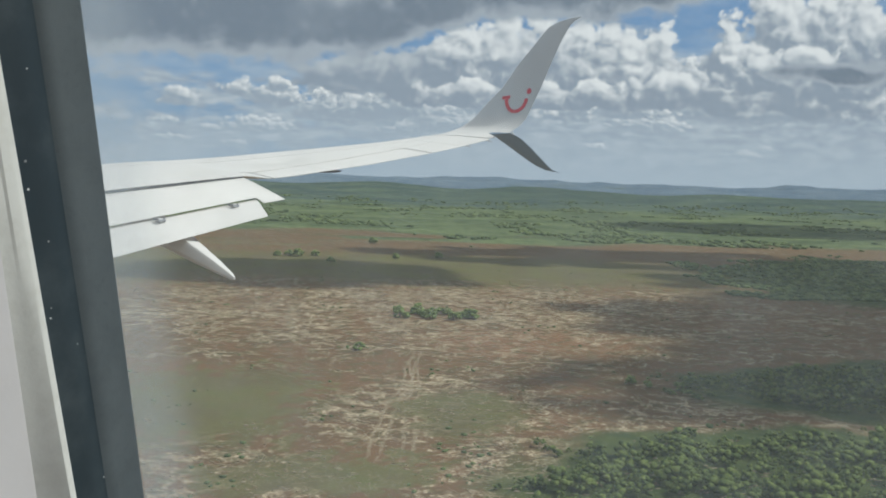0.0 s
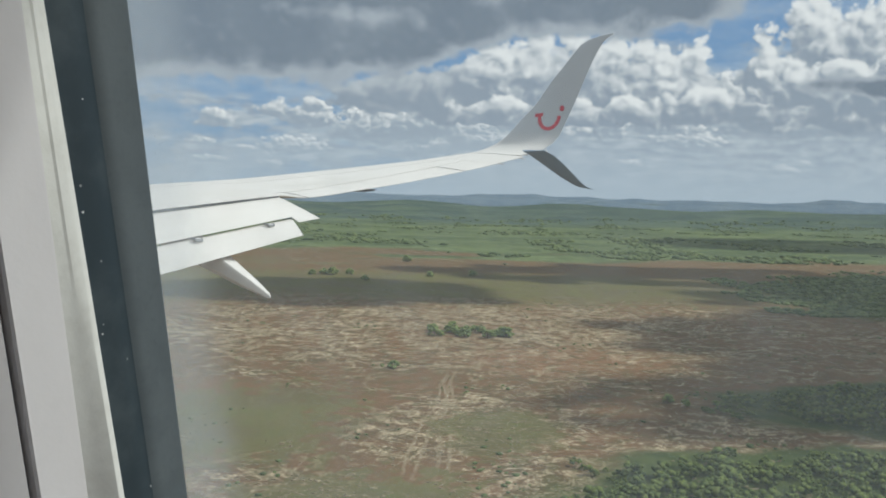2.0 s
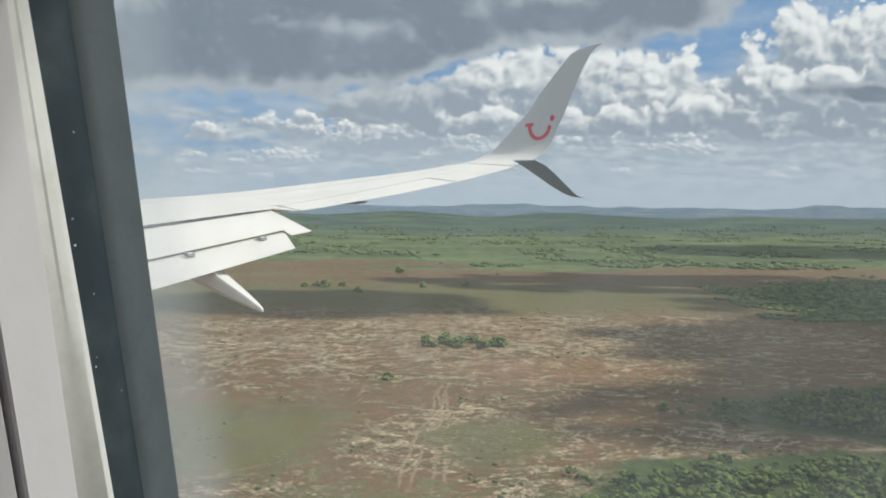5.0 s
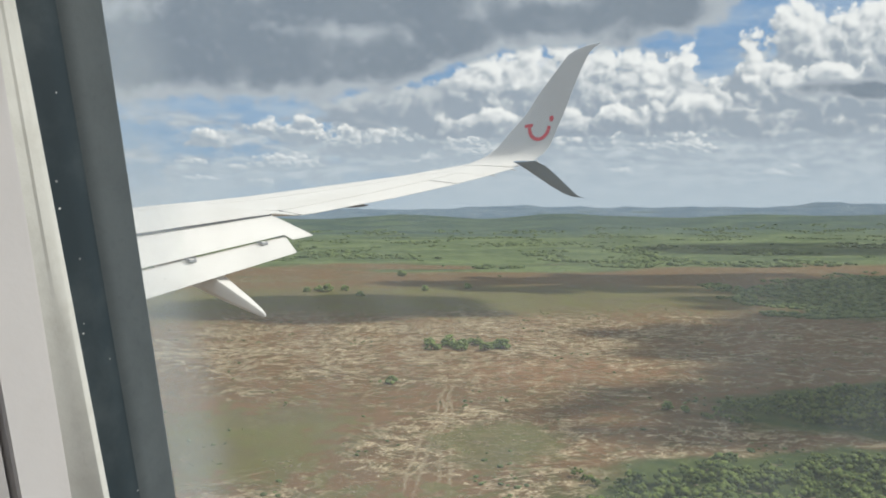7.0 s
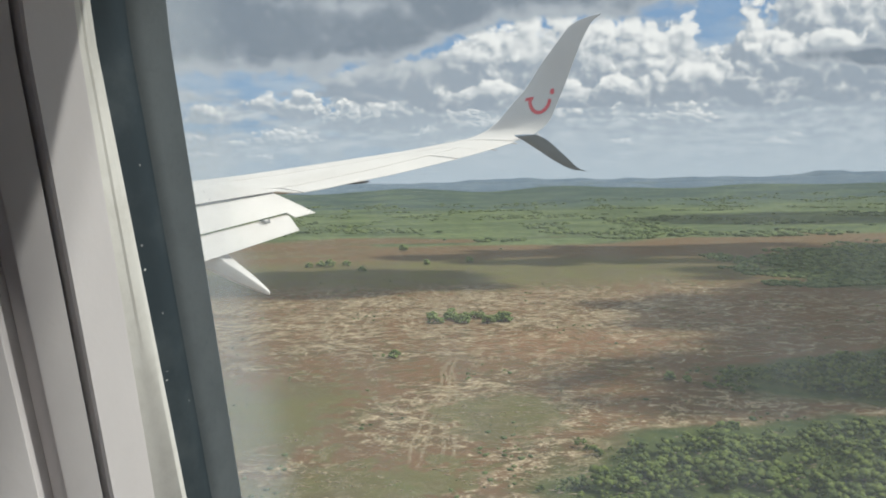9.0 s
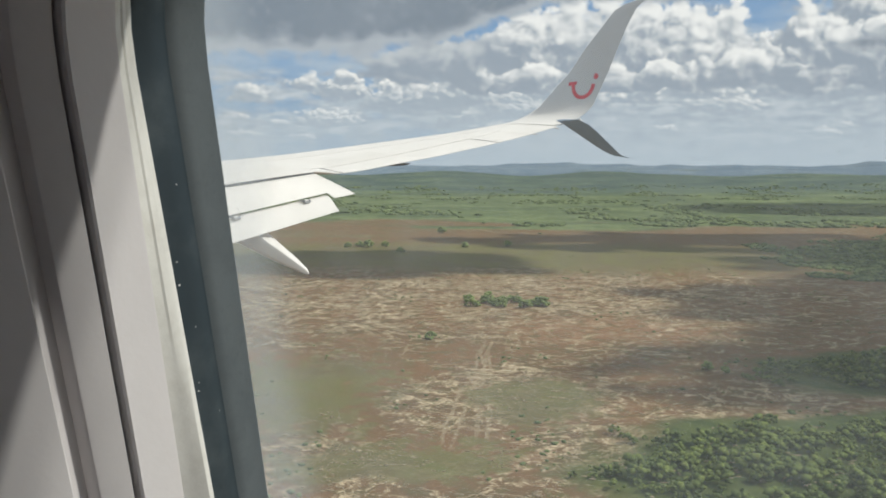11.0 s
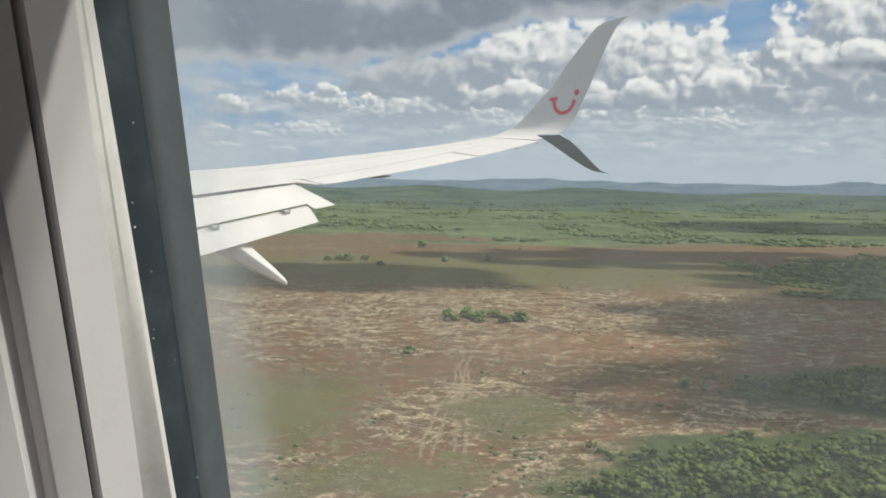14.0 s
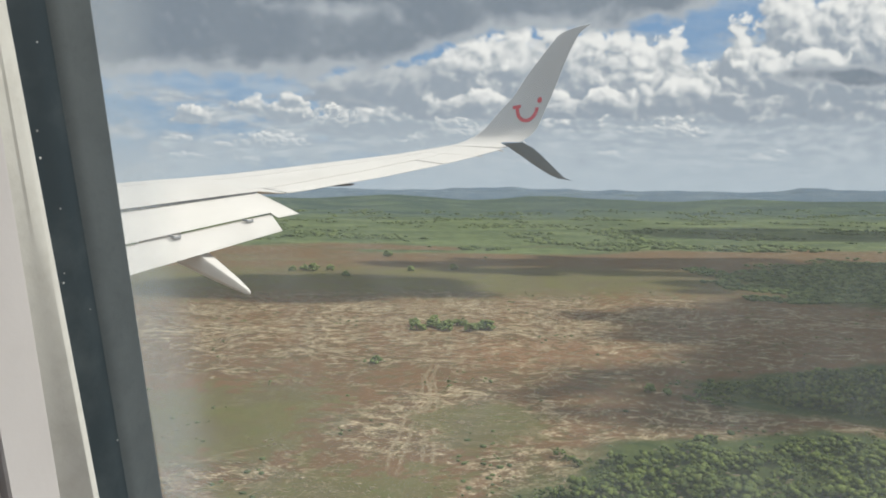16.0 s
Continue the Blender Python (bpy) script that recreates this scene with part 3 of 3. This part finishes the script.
def ground_material():
    mat, n = material("land")
    p = n.put("ShaderNodeNewGeometry").outputs["Position"]
    x, y, z = n.xyz(p)
    warp = n.noise(p, 0.011, 5.0, 0.6, 0.0, 1)
    wx, wy, _ = n.xyz(warp)
    u = n.m("ADD", x, n.m("MULTIPLY", n.m("SUBTRACT", wx, 0.5), 95.0))
    v = n.m("ADD", y, n.m("MULTIPLY", n.m("SUBTRACT", wy, 0.5), 95.0))
    big, mid, fine = n.noise(p, 0.02, 6.0, 0.6), n.noise(p, 0.12, 6.0, 0.65), n.noise(p, 0.9, 5.0, 0.7)
    # streaks of dry stalks lie across the field
    q = n.put("ShaderNodeMapping", {0: p, 2: (0, 0, radians(12)), 3: (0.10, 0.13, 0.1)}).outputs[0]
    streak = n.noise(q, 1.0, 8.0, 0.72, 0.25)
    q2 = n.put("ShaderNodeMapping", {0: p, 2: (0, 0, radians(-8)), 3: (0.62, 0.8, 0.5)}).outputs[0]
    flecks = n.noise(q2, 1.0, 5.0, 0.7)
    # bare field
    soil = n.mix(n.ramp01(big, 0.35, 0.65), (0.190, 0.108, 0.054), (0.140, 0.090, 0.046))
    soil = n.mix(n.ramp01(n.blob(u, v, 70, 490, 95, 45), 0.0, 0.6), soil, (0.23, 0.125, 0.065))
    soil = n.mix(n.ramp01(mid, 0.44, 0.62, 0.0, 0.7), soil, (0.112, 0.100, 0.044))
    soil = n.mix(n.ramp01(fine, 0.45, 0.75, 0.0, 0.55), soil, (0.085, 0.068, 0.042))
    straw = None
    for e in ((66, 345, 50, 48), (-2, 350, 30, 55), (30, 640, 230, 150), (60, 270, 90, 40), (-140, 560, 160, 60), (-60, 262, 60, 40), (200, 360, 90, 40)):
        b = n.blob(u, v, *e)
        straw = b if straw is None else n.m("MAXIMUM", straw, b)
    amount = n.ramp01(straw, -0.9, 0.6, -0.030, 0.060)
    amount = n.m("ADD", amount, n.ramp01(big, 0.3, 0.7, -0.045, 0.055))
    dry = n.ramp01(n.m("ADD", streak, amount), 0.570, 0.665)
    # windrows of cut stalks, as broken wandering lines
    wander = n.noise(n.put("ShaderNodeMapping", {0: p, 2: (0, 0, radians(20)), 3: (0.042, 0.058, 0.05)}).outputs[0], 1.0, 7.0, 0.62, 0.5)
    row = n.m("SUBTRACT", 1.0, n.m("MULTIPLY", n.m("ABSOLUTE", n.m("SUBTRACT", wander, 0.5)), 34.0), clamp=True)
    row = n.ramp01(row, 0.25, 0.65)
    row = n.m("MULTIPLY", row, n.ramp01(n.m("ADD", mid, n.m("MULTIPLY", amount, 2.0)), 0.42, 0.60))
    dry = n.m("MULTIPLY", n.m("MAXIMUM", dry, n.m("MULTIPLY", row, 0.9)), n.ramp01(flecks, 0.40, 0.56, 0.06, 1.0))
    soil = n.mix(dry, soil, n.mix(n.ramp01(fine, 0.35, 0.65), (0.60, 0.49, 0.325), (0.42, 0.33, 0.205)))
    for x0, lean in ((-14.0, 0.10), (-9.5, 0.10), (-2.0, 0.02), (1.8, 0.02)):
        off = n.m("ABSOLUTE", n.m("SUBTRACT", n.m("ADD", x, n.m("MULTIPLY", n.m("SUBTRACT", wx, 0.5), 14.0)), n.m("ADD", x0, n.m("MULTIPLY", n.m("SUBTRACT", y, 300.0), lean))))
        line = n.m("MULTIPLY", n.ramp01(off, 0.35, 1.1, 1.0, 0.0), n.m("MULTIPLY", n.ramp01(flecks, 0.42, 0.56), n.m("MULTIPLY", n.ramp01(y, 270.0, 300.0), n.ramp01(y, 400.0, 480.0, 1.0, 0.0))))
        soil = n.mix(line, soil, (0.34, 0.27, 0.175))
    # grass
    green = n.mix(n.ramp01(mid, 0.35, 0.65), (0.125, 0.145, 0.046), (0.165, 0.142, 0.058))
    green = n.mix(n.ramp01(fine, 0.4, 0.7, 0.0, 0.5), green, (0.055, 0.075, 0.022))
    green = n.mix(n.ramp01(big, 0.40, 0.62, 0.0, 0.75), green, (0.125, 0.105, 0.058))
    meadow = None
    for e in ((-92, 355, 62, 70), (22, 338, 26, 44), (-30, 275, 50, 28), (0, 905, 520, 175), (-420, 880, 330, 220), (140, 240, 120, 40)):
        b = n.blob(u, v, *e)
        meadow = b if meadow is None else n.m("MAXIMUM", meadow, b)
    land = n.mix(n.ramp01(n.m("ADD", meadow, n.m("MULTIPLY", n.m("SUBTRACT", mid, 0.5), 2.4)), -0.05, 0.35, 0.0, 0.80), soil, green)
    # woods floor to the side
    wood = n.mix(n.ramp01(mid, 0.35, 0.65), (0.045, 0.068, 0.022), (0.085, 0.105, 0.032))
    cover = n.m("MAXIMUM", n.blob(u, v, 170, 262, 140, 75), n.blob(u, v, 300, 395, 170, 70))
    cover = n.m("MAXIMUM", cover, n.blob(u, v, 700, 850, 380, 330))
    land = n.mix(n.ramp01(cover, -0.05, 0.15), land, wood)
    # pastures and woods beyond
    far_v = n.m("ADD", v, n.m("MULTIPLY", n.m("SUBTRACT", n.noise(n.put("ShaderNodeMapping", {0: p, 3: (0.0022, 0.006, 0.004)}).outputs[0], 1.0, 8.0, 0.65), 0.5), 1300.0))
    far_q = n.put("ShaderNodeMapping", {0: p, 3: (0.0030, 0.0062, 0.004)}).outputs[0]
    far = n.noise(far_q, 1.0, 9.0, 0.68)
    pasture = n.mix(n.ramp01(far, 0.40, 0.62), (0.085, 0.114, 0.050), (0.160, 0.198, 0.080))
    pasture = n.mix(n.ramp01(n.noise(p, 0.035, 6.0, 0.7), 0.45, 0.68, 0.0, 0.8), pasture, (0.035, 0.058, 0.020))
    land = n.mix(n.ramp01(far_v, 1270.0, 1400.0), land, pasture)
    # dark far woods, with cloud shade and blue haze put into their colour
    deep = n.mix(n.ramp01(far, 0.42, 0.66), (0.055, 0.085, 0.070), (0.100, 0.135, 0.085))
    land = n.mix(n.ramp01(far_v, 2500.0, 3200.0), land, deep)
    finish(n, land, 0.95, 0.0, n.m("ADD", n.m("MULTIPLY", fine, 0.5), n.m("MULTIPLY", streak, 0.6)), 0.8, 0.8, 0.1)
    return mat


def axis(inner, step, outer, grow):
    pts, s, a = [], step, 0.0
    while a < outer:
        pts.append(a)
        s = step if a < inner else s * grow
        a += s
    return [-q for q in pts[:0:-1]] + pts + [outer]


LAND = ground_material()
xs = [-4880.0] + [q for q in axis(420, 7.0, 4880, 1.06) if -4880 < q] 
ys = [-4880, -3000, -1600, -900, -500, -250, -100, 0, 80, 140, 180] + [200 + 6.0 * i for i in range(150)]
q, s = ys[-1], 6.0
while q + s * 1.045 < 4880:
    s *= 1.03
    q += s
    ys.append(q)
ys.append(4880)
xs = sorted(set(xs))
ground_verts = [(a, b, rise(a, b)) for b in ys for a in xs]
w = len(xs)
ground_faces = [(j * w + i, j * w + i + 1, (j + 1) * w + i + 1, (j + 1) * w + i) for j in range(len(ys) - 1) for i in range(w - 1)]
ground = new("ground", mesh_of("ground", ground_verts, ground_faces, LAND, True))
tagged(ground, "cleared brown field, green pasture and distant wooded hills", "ground", kind="structure")


# far wooded hills, one ridge behind another; blue haze is in their colour
HAZY_HILL, n = material("hazy_far_hills")
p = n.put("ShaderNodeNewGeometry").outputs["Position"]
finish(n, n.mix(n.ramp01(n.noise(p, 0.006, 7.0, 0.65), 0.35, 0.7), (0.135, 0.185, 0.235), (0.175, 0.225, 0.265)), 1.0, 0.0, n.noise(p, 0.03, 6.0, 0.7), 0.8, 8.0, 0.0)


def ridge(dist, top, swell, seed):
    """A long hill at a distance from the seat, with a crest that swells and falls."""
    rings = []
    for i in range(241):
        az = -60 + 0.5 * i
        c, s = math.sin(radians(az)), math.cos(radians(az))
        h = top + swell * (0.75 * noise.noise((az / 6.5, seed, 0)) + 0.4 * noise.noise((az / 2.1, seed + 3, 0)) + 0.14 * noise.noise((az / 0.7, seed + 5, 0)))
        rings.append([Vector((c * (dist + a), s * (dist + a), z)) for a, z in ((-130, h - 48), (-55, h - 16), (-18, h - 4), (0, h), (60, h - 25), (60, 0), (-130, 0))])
    ob = part("backdrop_hills", loft(rings), HAZY_HILL, None, "", True)
    return tagged(ob, "wooded hills along the far horizon, haze painted blue", "hills", kind="structure")


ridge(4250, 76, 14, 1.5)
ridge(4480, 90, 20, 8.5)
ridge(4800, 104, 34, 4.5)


# ---- leaves, woods, shrubs ----
def leaf_material(name, dark, light, dry=(0.14, 0.12, 0.04), deep=0.6):
    mat, n = material(name)
    isl = n.put("ShaderNodeNewGeometry")
    r = isl.outputs["Random Per Island"]
    p = isl.outputs["Position"]
    f = n.m("ADD", n.m("MULTIPLY", r, 0.5), n.m("MULTIPLY", n.noise(p, 0.05, 3.0, 0.5), 0.5))
    c = n.mix(n.ramp01(f, 0.30, 0.70), dark, light)
    c = n.mix(n.ramp01(n.noise(p, 0.3, 3.0, 0.5), 0.58, 0.75, 0.0, 0.5), c, dry)
    c = n.mix(n.ramp01(n.noise(p, 2.2, 3.0, 0.6), 0.45, 0.70, 0.0, deep), c, tuple(q * 0.45 for q in dark))
    finish(n, c, 0.8, 0.0, n.noise(p, 3.0, 3.0, 0.6), 1.0, 0.5, 0.15)
    return mat


LEAF = leaf_material("leaf", (0.080, 0.115, 0.032), (0.185, 0.235, 0.060), (0.16, 0.15, 0.05), 0.45)
LEAF_FAR = leaf_material("leaf_far", (0.100, 0.138, 0.055), (0.170, 0.215, 0.078), (0.16, 0.15, 0.06), 0.2)
LEAF_SHRUB = leaf_material("leaf_shrub", (0.130, 0.175, 0.055), (0.220, 0.275, 0.085), (0.20, 0.19, 0.08), 0.15)
BARK = painted("bark", (0.16, 0.13, 0.10), (0.08, 0.065, 0.05), 0.9, 2.0, 0.8, 0.1)
STALK = painted("dry_stalk", (0.40, 0.33, 0.22), (0.26, 0.20, 0.125), 0.9, 0.4, 0.8, 0.1)


def ball(level):
    bm = bmesh.new()
    bmesh.ops.create_icosphere(bm, subdivisions=level, radius=1.0)
    bm.verts.ensure_lookup_table()
    v = np.array([q.co[:] for q in bm.verts])
    f = np.array([[q.index for q in t.verts] for t in bm.faces])
    bm.free()
    return v, f


BALLS = {1: ball(1), 2: ball(2)}


def clumps(items, level, gen, jag=0.28):
    """Ragged leaf clumps: items of centre and radii, as arrays of points and faces."""
    bv, bf = BALLS[level]
    V, Fc = [], []
    for i, (c, r) in enumerate(items):
        j = 1 + jag * gen.standard_normal((len(bv), 1)) * 0.6
        a = gen.uniform(0, 6.28)
        rot = np.array([[math.cos(a), -math.sin(a), 0], [math.sin(a), math.cos(a), 0], [0, 0, 1]])
        V.append((bv * j) @ rot.T * np.array(r) + np.array(c))
        Fc.append(bf + i * len(bv))
    return np.concatenate(V), np.concatenate(Fc)


def stuff(name, items, level, mat, label, category, seed, jag=0.28):
    V, Fc = clumps(items, level, np.random.default_rng(seed), jag)
    me = bpy.data.meshes.new(name)
    me.from_pydata(V.tolist(), [], Fc.tolist())
    me.materials.append(mat)
    me.polygons.foreach_set("use_smooth", [True] * len(me.polygons))
    return tagged(new(name, me), label, category, kind="stuff")


def crown_items(x, y, size, gen, count):
    """Clumps of one crown, spread over a dome."""
    z0, out = rise(x, y), []
    for _ in range(count):
        a, h = gen.uniform(0, 6.28), gen.uniform(0.0, 1.0)
        d = size * 0.5 * math.sqrt(max(1 - h * h * 0.85, 0.05)) * gen.uniform(0.55, 1.0)
        r = size * gen.uniform(0.10, 0.20)
        out.append(((x + d * math.cos(a), y + d * math.sin(a), z0 + size * (0.22 + 0.5 * h)), (r, r, r * 0.75)))
    return out


def in_blob(x, y, cx, cy, rx, ry):
    return 1 - math.hypot((x - cx) / rx, (y - cy) / ry)


gen = np.random.default_rng(11)
near_wood, side_wood = [], []
for i in range(5200):
    x, y = gen.uniform(20, 480), gen.uniform(195, 470)
    wob = 0.35 * noise.noise((x / 30, y / 30, 9.0))
    k = max(in_blob(x, y, 175, 255, 140, 75), in_blob(x, y, 310, 395, 175, 62)) + wob
    if k > 0.05 and gen.uniform() < 0.62:
        size = gen.uniform(3.5, 9.0) if k > 0.18 else gen.uniform(2.2, 5.0)
        near_wood += crown_items(x, y, size, gen, 13)
stuff("wood", near_wood, 1, LEAF, "dense green wood beside the cleared field", "trees", 21)
far_wood = []
for i in range(42000):
    y = 720 + 2600 * gen.uniform() ** 1.4
    x = gen.uniform(-0.75, 0.85) * y
    dens_here = noise.noise((x / 160, y / 260, 4.0)) + 0.5 * noise.noise((x / 50, y / 80, 14.0))
    side_k = in_blob(x, y, 700, 850, 380, 330)
    if y < 1330:
        ok = side_k + 0.3 * noise.noise((x / 60, y / 60, 2.0)) > 0 or (dens_here > 0.75)
    else:
        ok = dens_here > 0.12 + 0.1 * gen.uniform()
    if ok:
        s = gen.uniform(2, 5) if y < 1330 else 1.8 + 7.5 * gen.uniform() ** 2
        far_wood.append(((x, y, rise(x, y) + s * 0.25), (s * gen.uniform(0.6, 1.1), s * 0.8, s * 0.42)))
stuff("far_trees", far_wood, 1, LEAF_FAR, "scattered green trees over the far pastures", "trees", 22, 0.22)

# low scrub through the field
scrub = []
for i in range(5000):
    y = 205 + 800 * gen.uniform() ** 1.5
    x = gen.uniform(-0.62, 0.75) * y
    if noise.noise((x / 40, y / 40, 3.0)) + 0.4 * noise.noise((x / 12, y / 12, 8.0)) > 0.28:
        s = gen.uniform(0.4, 1.3)
        scrub.append(((x, y, rise(x, y) + 0.2 * s), (s, s, s * 0.55)))
stuff("scrub", scrub, 1, LEAF_FAR, "low green scrub on the cleared field", "shrubs", 23, 0.4)

# pale dry stalks and cut branches, lying
dry = []
for i in range(16000):
    y = 205 + 560 * gen.uniform() ** 1.3
    x = gen.uniform(-0.62, 0.72) * y
    k = max(in_blob(x, y, *e) for e in ((66, 345, 50, 40), (-2, 350, 26, 50), (30, 640, 210, 120), (60, 262, 80, 40), (-140, 560, 150, 60), (-60, 262, 60, 40)))
    if noise.noise((x / 14, y / 9, 6.0)) + 0.35 * k > 0.22:
        s = gen.uniform(0.15, 0.55)
        dry.append(((x, y, rise(x, y) + 0.12), (s * gen.uniform(1.2, 3.2), s * 0.5, 0.22)))
stuff("dry_stalks", dry, 1, STALK, "pale dry stalks lying on the brown field", "debris", 24, 0.6)


def shrub(name, x, y, size, seed, label, group):
    """A shrub with a short trunk, limbs and a crown of ragged clumps."""
    g = np.random.default_rng(seed)
    root = thing(name, (x, y, rise(x, y)), label, "shrub", group)
    bm = bmesh.new()
    for k in range(4):
        a, lean = g.uniform(0, 6.28), g.uniform(0.1, 0.5)
        top = Vector((math.cos(a) * lean * size * 0.5, math.sin(a) * lean * size * 0.5, size * 0.45))
        m = Matrix.Translation(top * 0.5) @ top.to_track_quat("Z", "Y").to_matrix().to_4x4()
        bmesh.ops.create_cone(bm, segments=6, radius1=size * 0.035, radius2=size * 0.012, depth=top.length + 0.4, matrix=m)
    part("trunk", bm, BARK, root)
    items = [((c[0] - x, c[1] - y, c[2] - rise(x, y) - size * 0.08), r) for c, r in crown_items(x, y, size, g, 26)]
    V, Fc = clumps(items, 1, g)
    me = bpy.data.meshes.new("crown")
    me.from_pydata(V.tolist(), [], Fc.tolist())
    me.materials.append(LEAF_SHRUB)
    me.polygons.foreach_set("use_smooth", [True] * len(me.polygons))
    new("crown", me).parent = root
    return root


g = np.random.default_rng(5)
for i in range(15):
    shrub("shrub", -14 + 60 * (i + 0.5) / 15 + g.uniform(-2, 2), 583 + g.uniform(-12, 12), g.uniform(6.5, 11.0), 100 + i, "green leafy shrub in a clump on the brown field", "shrub clump")
for i, (x, y, s) in enumerate([(-30, 462, 6.5), (-140, 985, 14), (-152, 990, 11), (-165, 985, 9), (-120, 995, 10), (-22, 985, 9), (30, 1010, 10), (-60, 1180, 14), (110, 398, 6), (117, 392, 5), (-95, 930, 9)]):
    shrub("shrub", x, y, s, 200 + i, "lone green shrub standing on the open field", "lone shrubs")

# ---- clouds overhead, that shade the land ----
CLOUD, n = material("cloud_white")
finish(n, (0.85, 0.86, 0.88), 1.0, 0.0, None, 0, 0, 0.0)


def cloud(x, y, rx, ry, seed):
    """A cumulus above the land; x and y are where its shade falls."""
    g = np.random.default_rng(seed)
    at = Vector((x, y, 0)) + sun_dir * (950 / sun_dir.z)
    items = []
    for i in range(90):
        a, d = g.uniform(0, 6.28), math.sqrt(g.uniform())
        r = g.uniform(0.16, 0.34) * min(rx, ry) * (1.25 - 0.7 * d)
        items.append(((d * rx * math.cos(a), d * ry * math.sin(a), g.uniform(0, 0.3) * ry), (r * 1.4, r * 1.1, r * 0.8)))
    V, Fc = clumps(items, 2, g, 0.1)
    me = bpy.data.meshes.new("cloud")
    me.from_pydata(V.tolist(), [], Fc.tolist())
    me.materials.append(CLOUD)
    ob = new("cloud", me)
    ob.location = at
    return tagged(ob, "white cumulus cloud drifting high over the field", "cloud", "clouds overhead")


for i, e in enumerate([(-110, 830, 180, 120), (262, 392, 215, 78), (385, 570, 250, 150), (330, 1080, 400, 140), (620, 800, 330, 190), (900, 1900, 420, 260)]):
    cloud(*e, 300 + i)
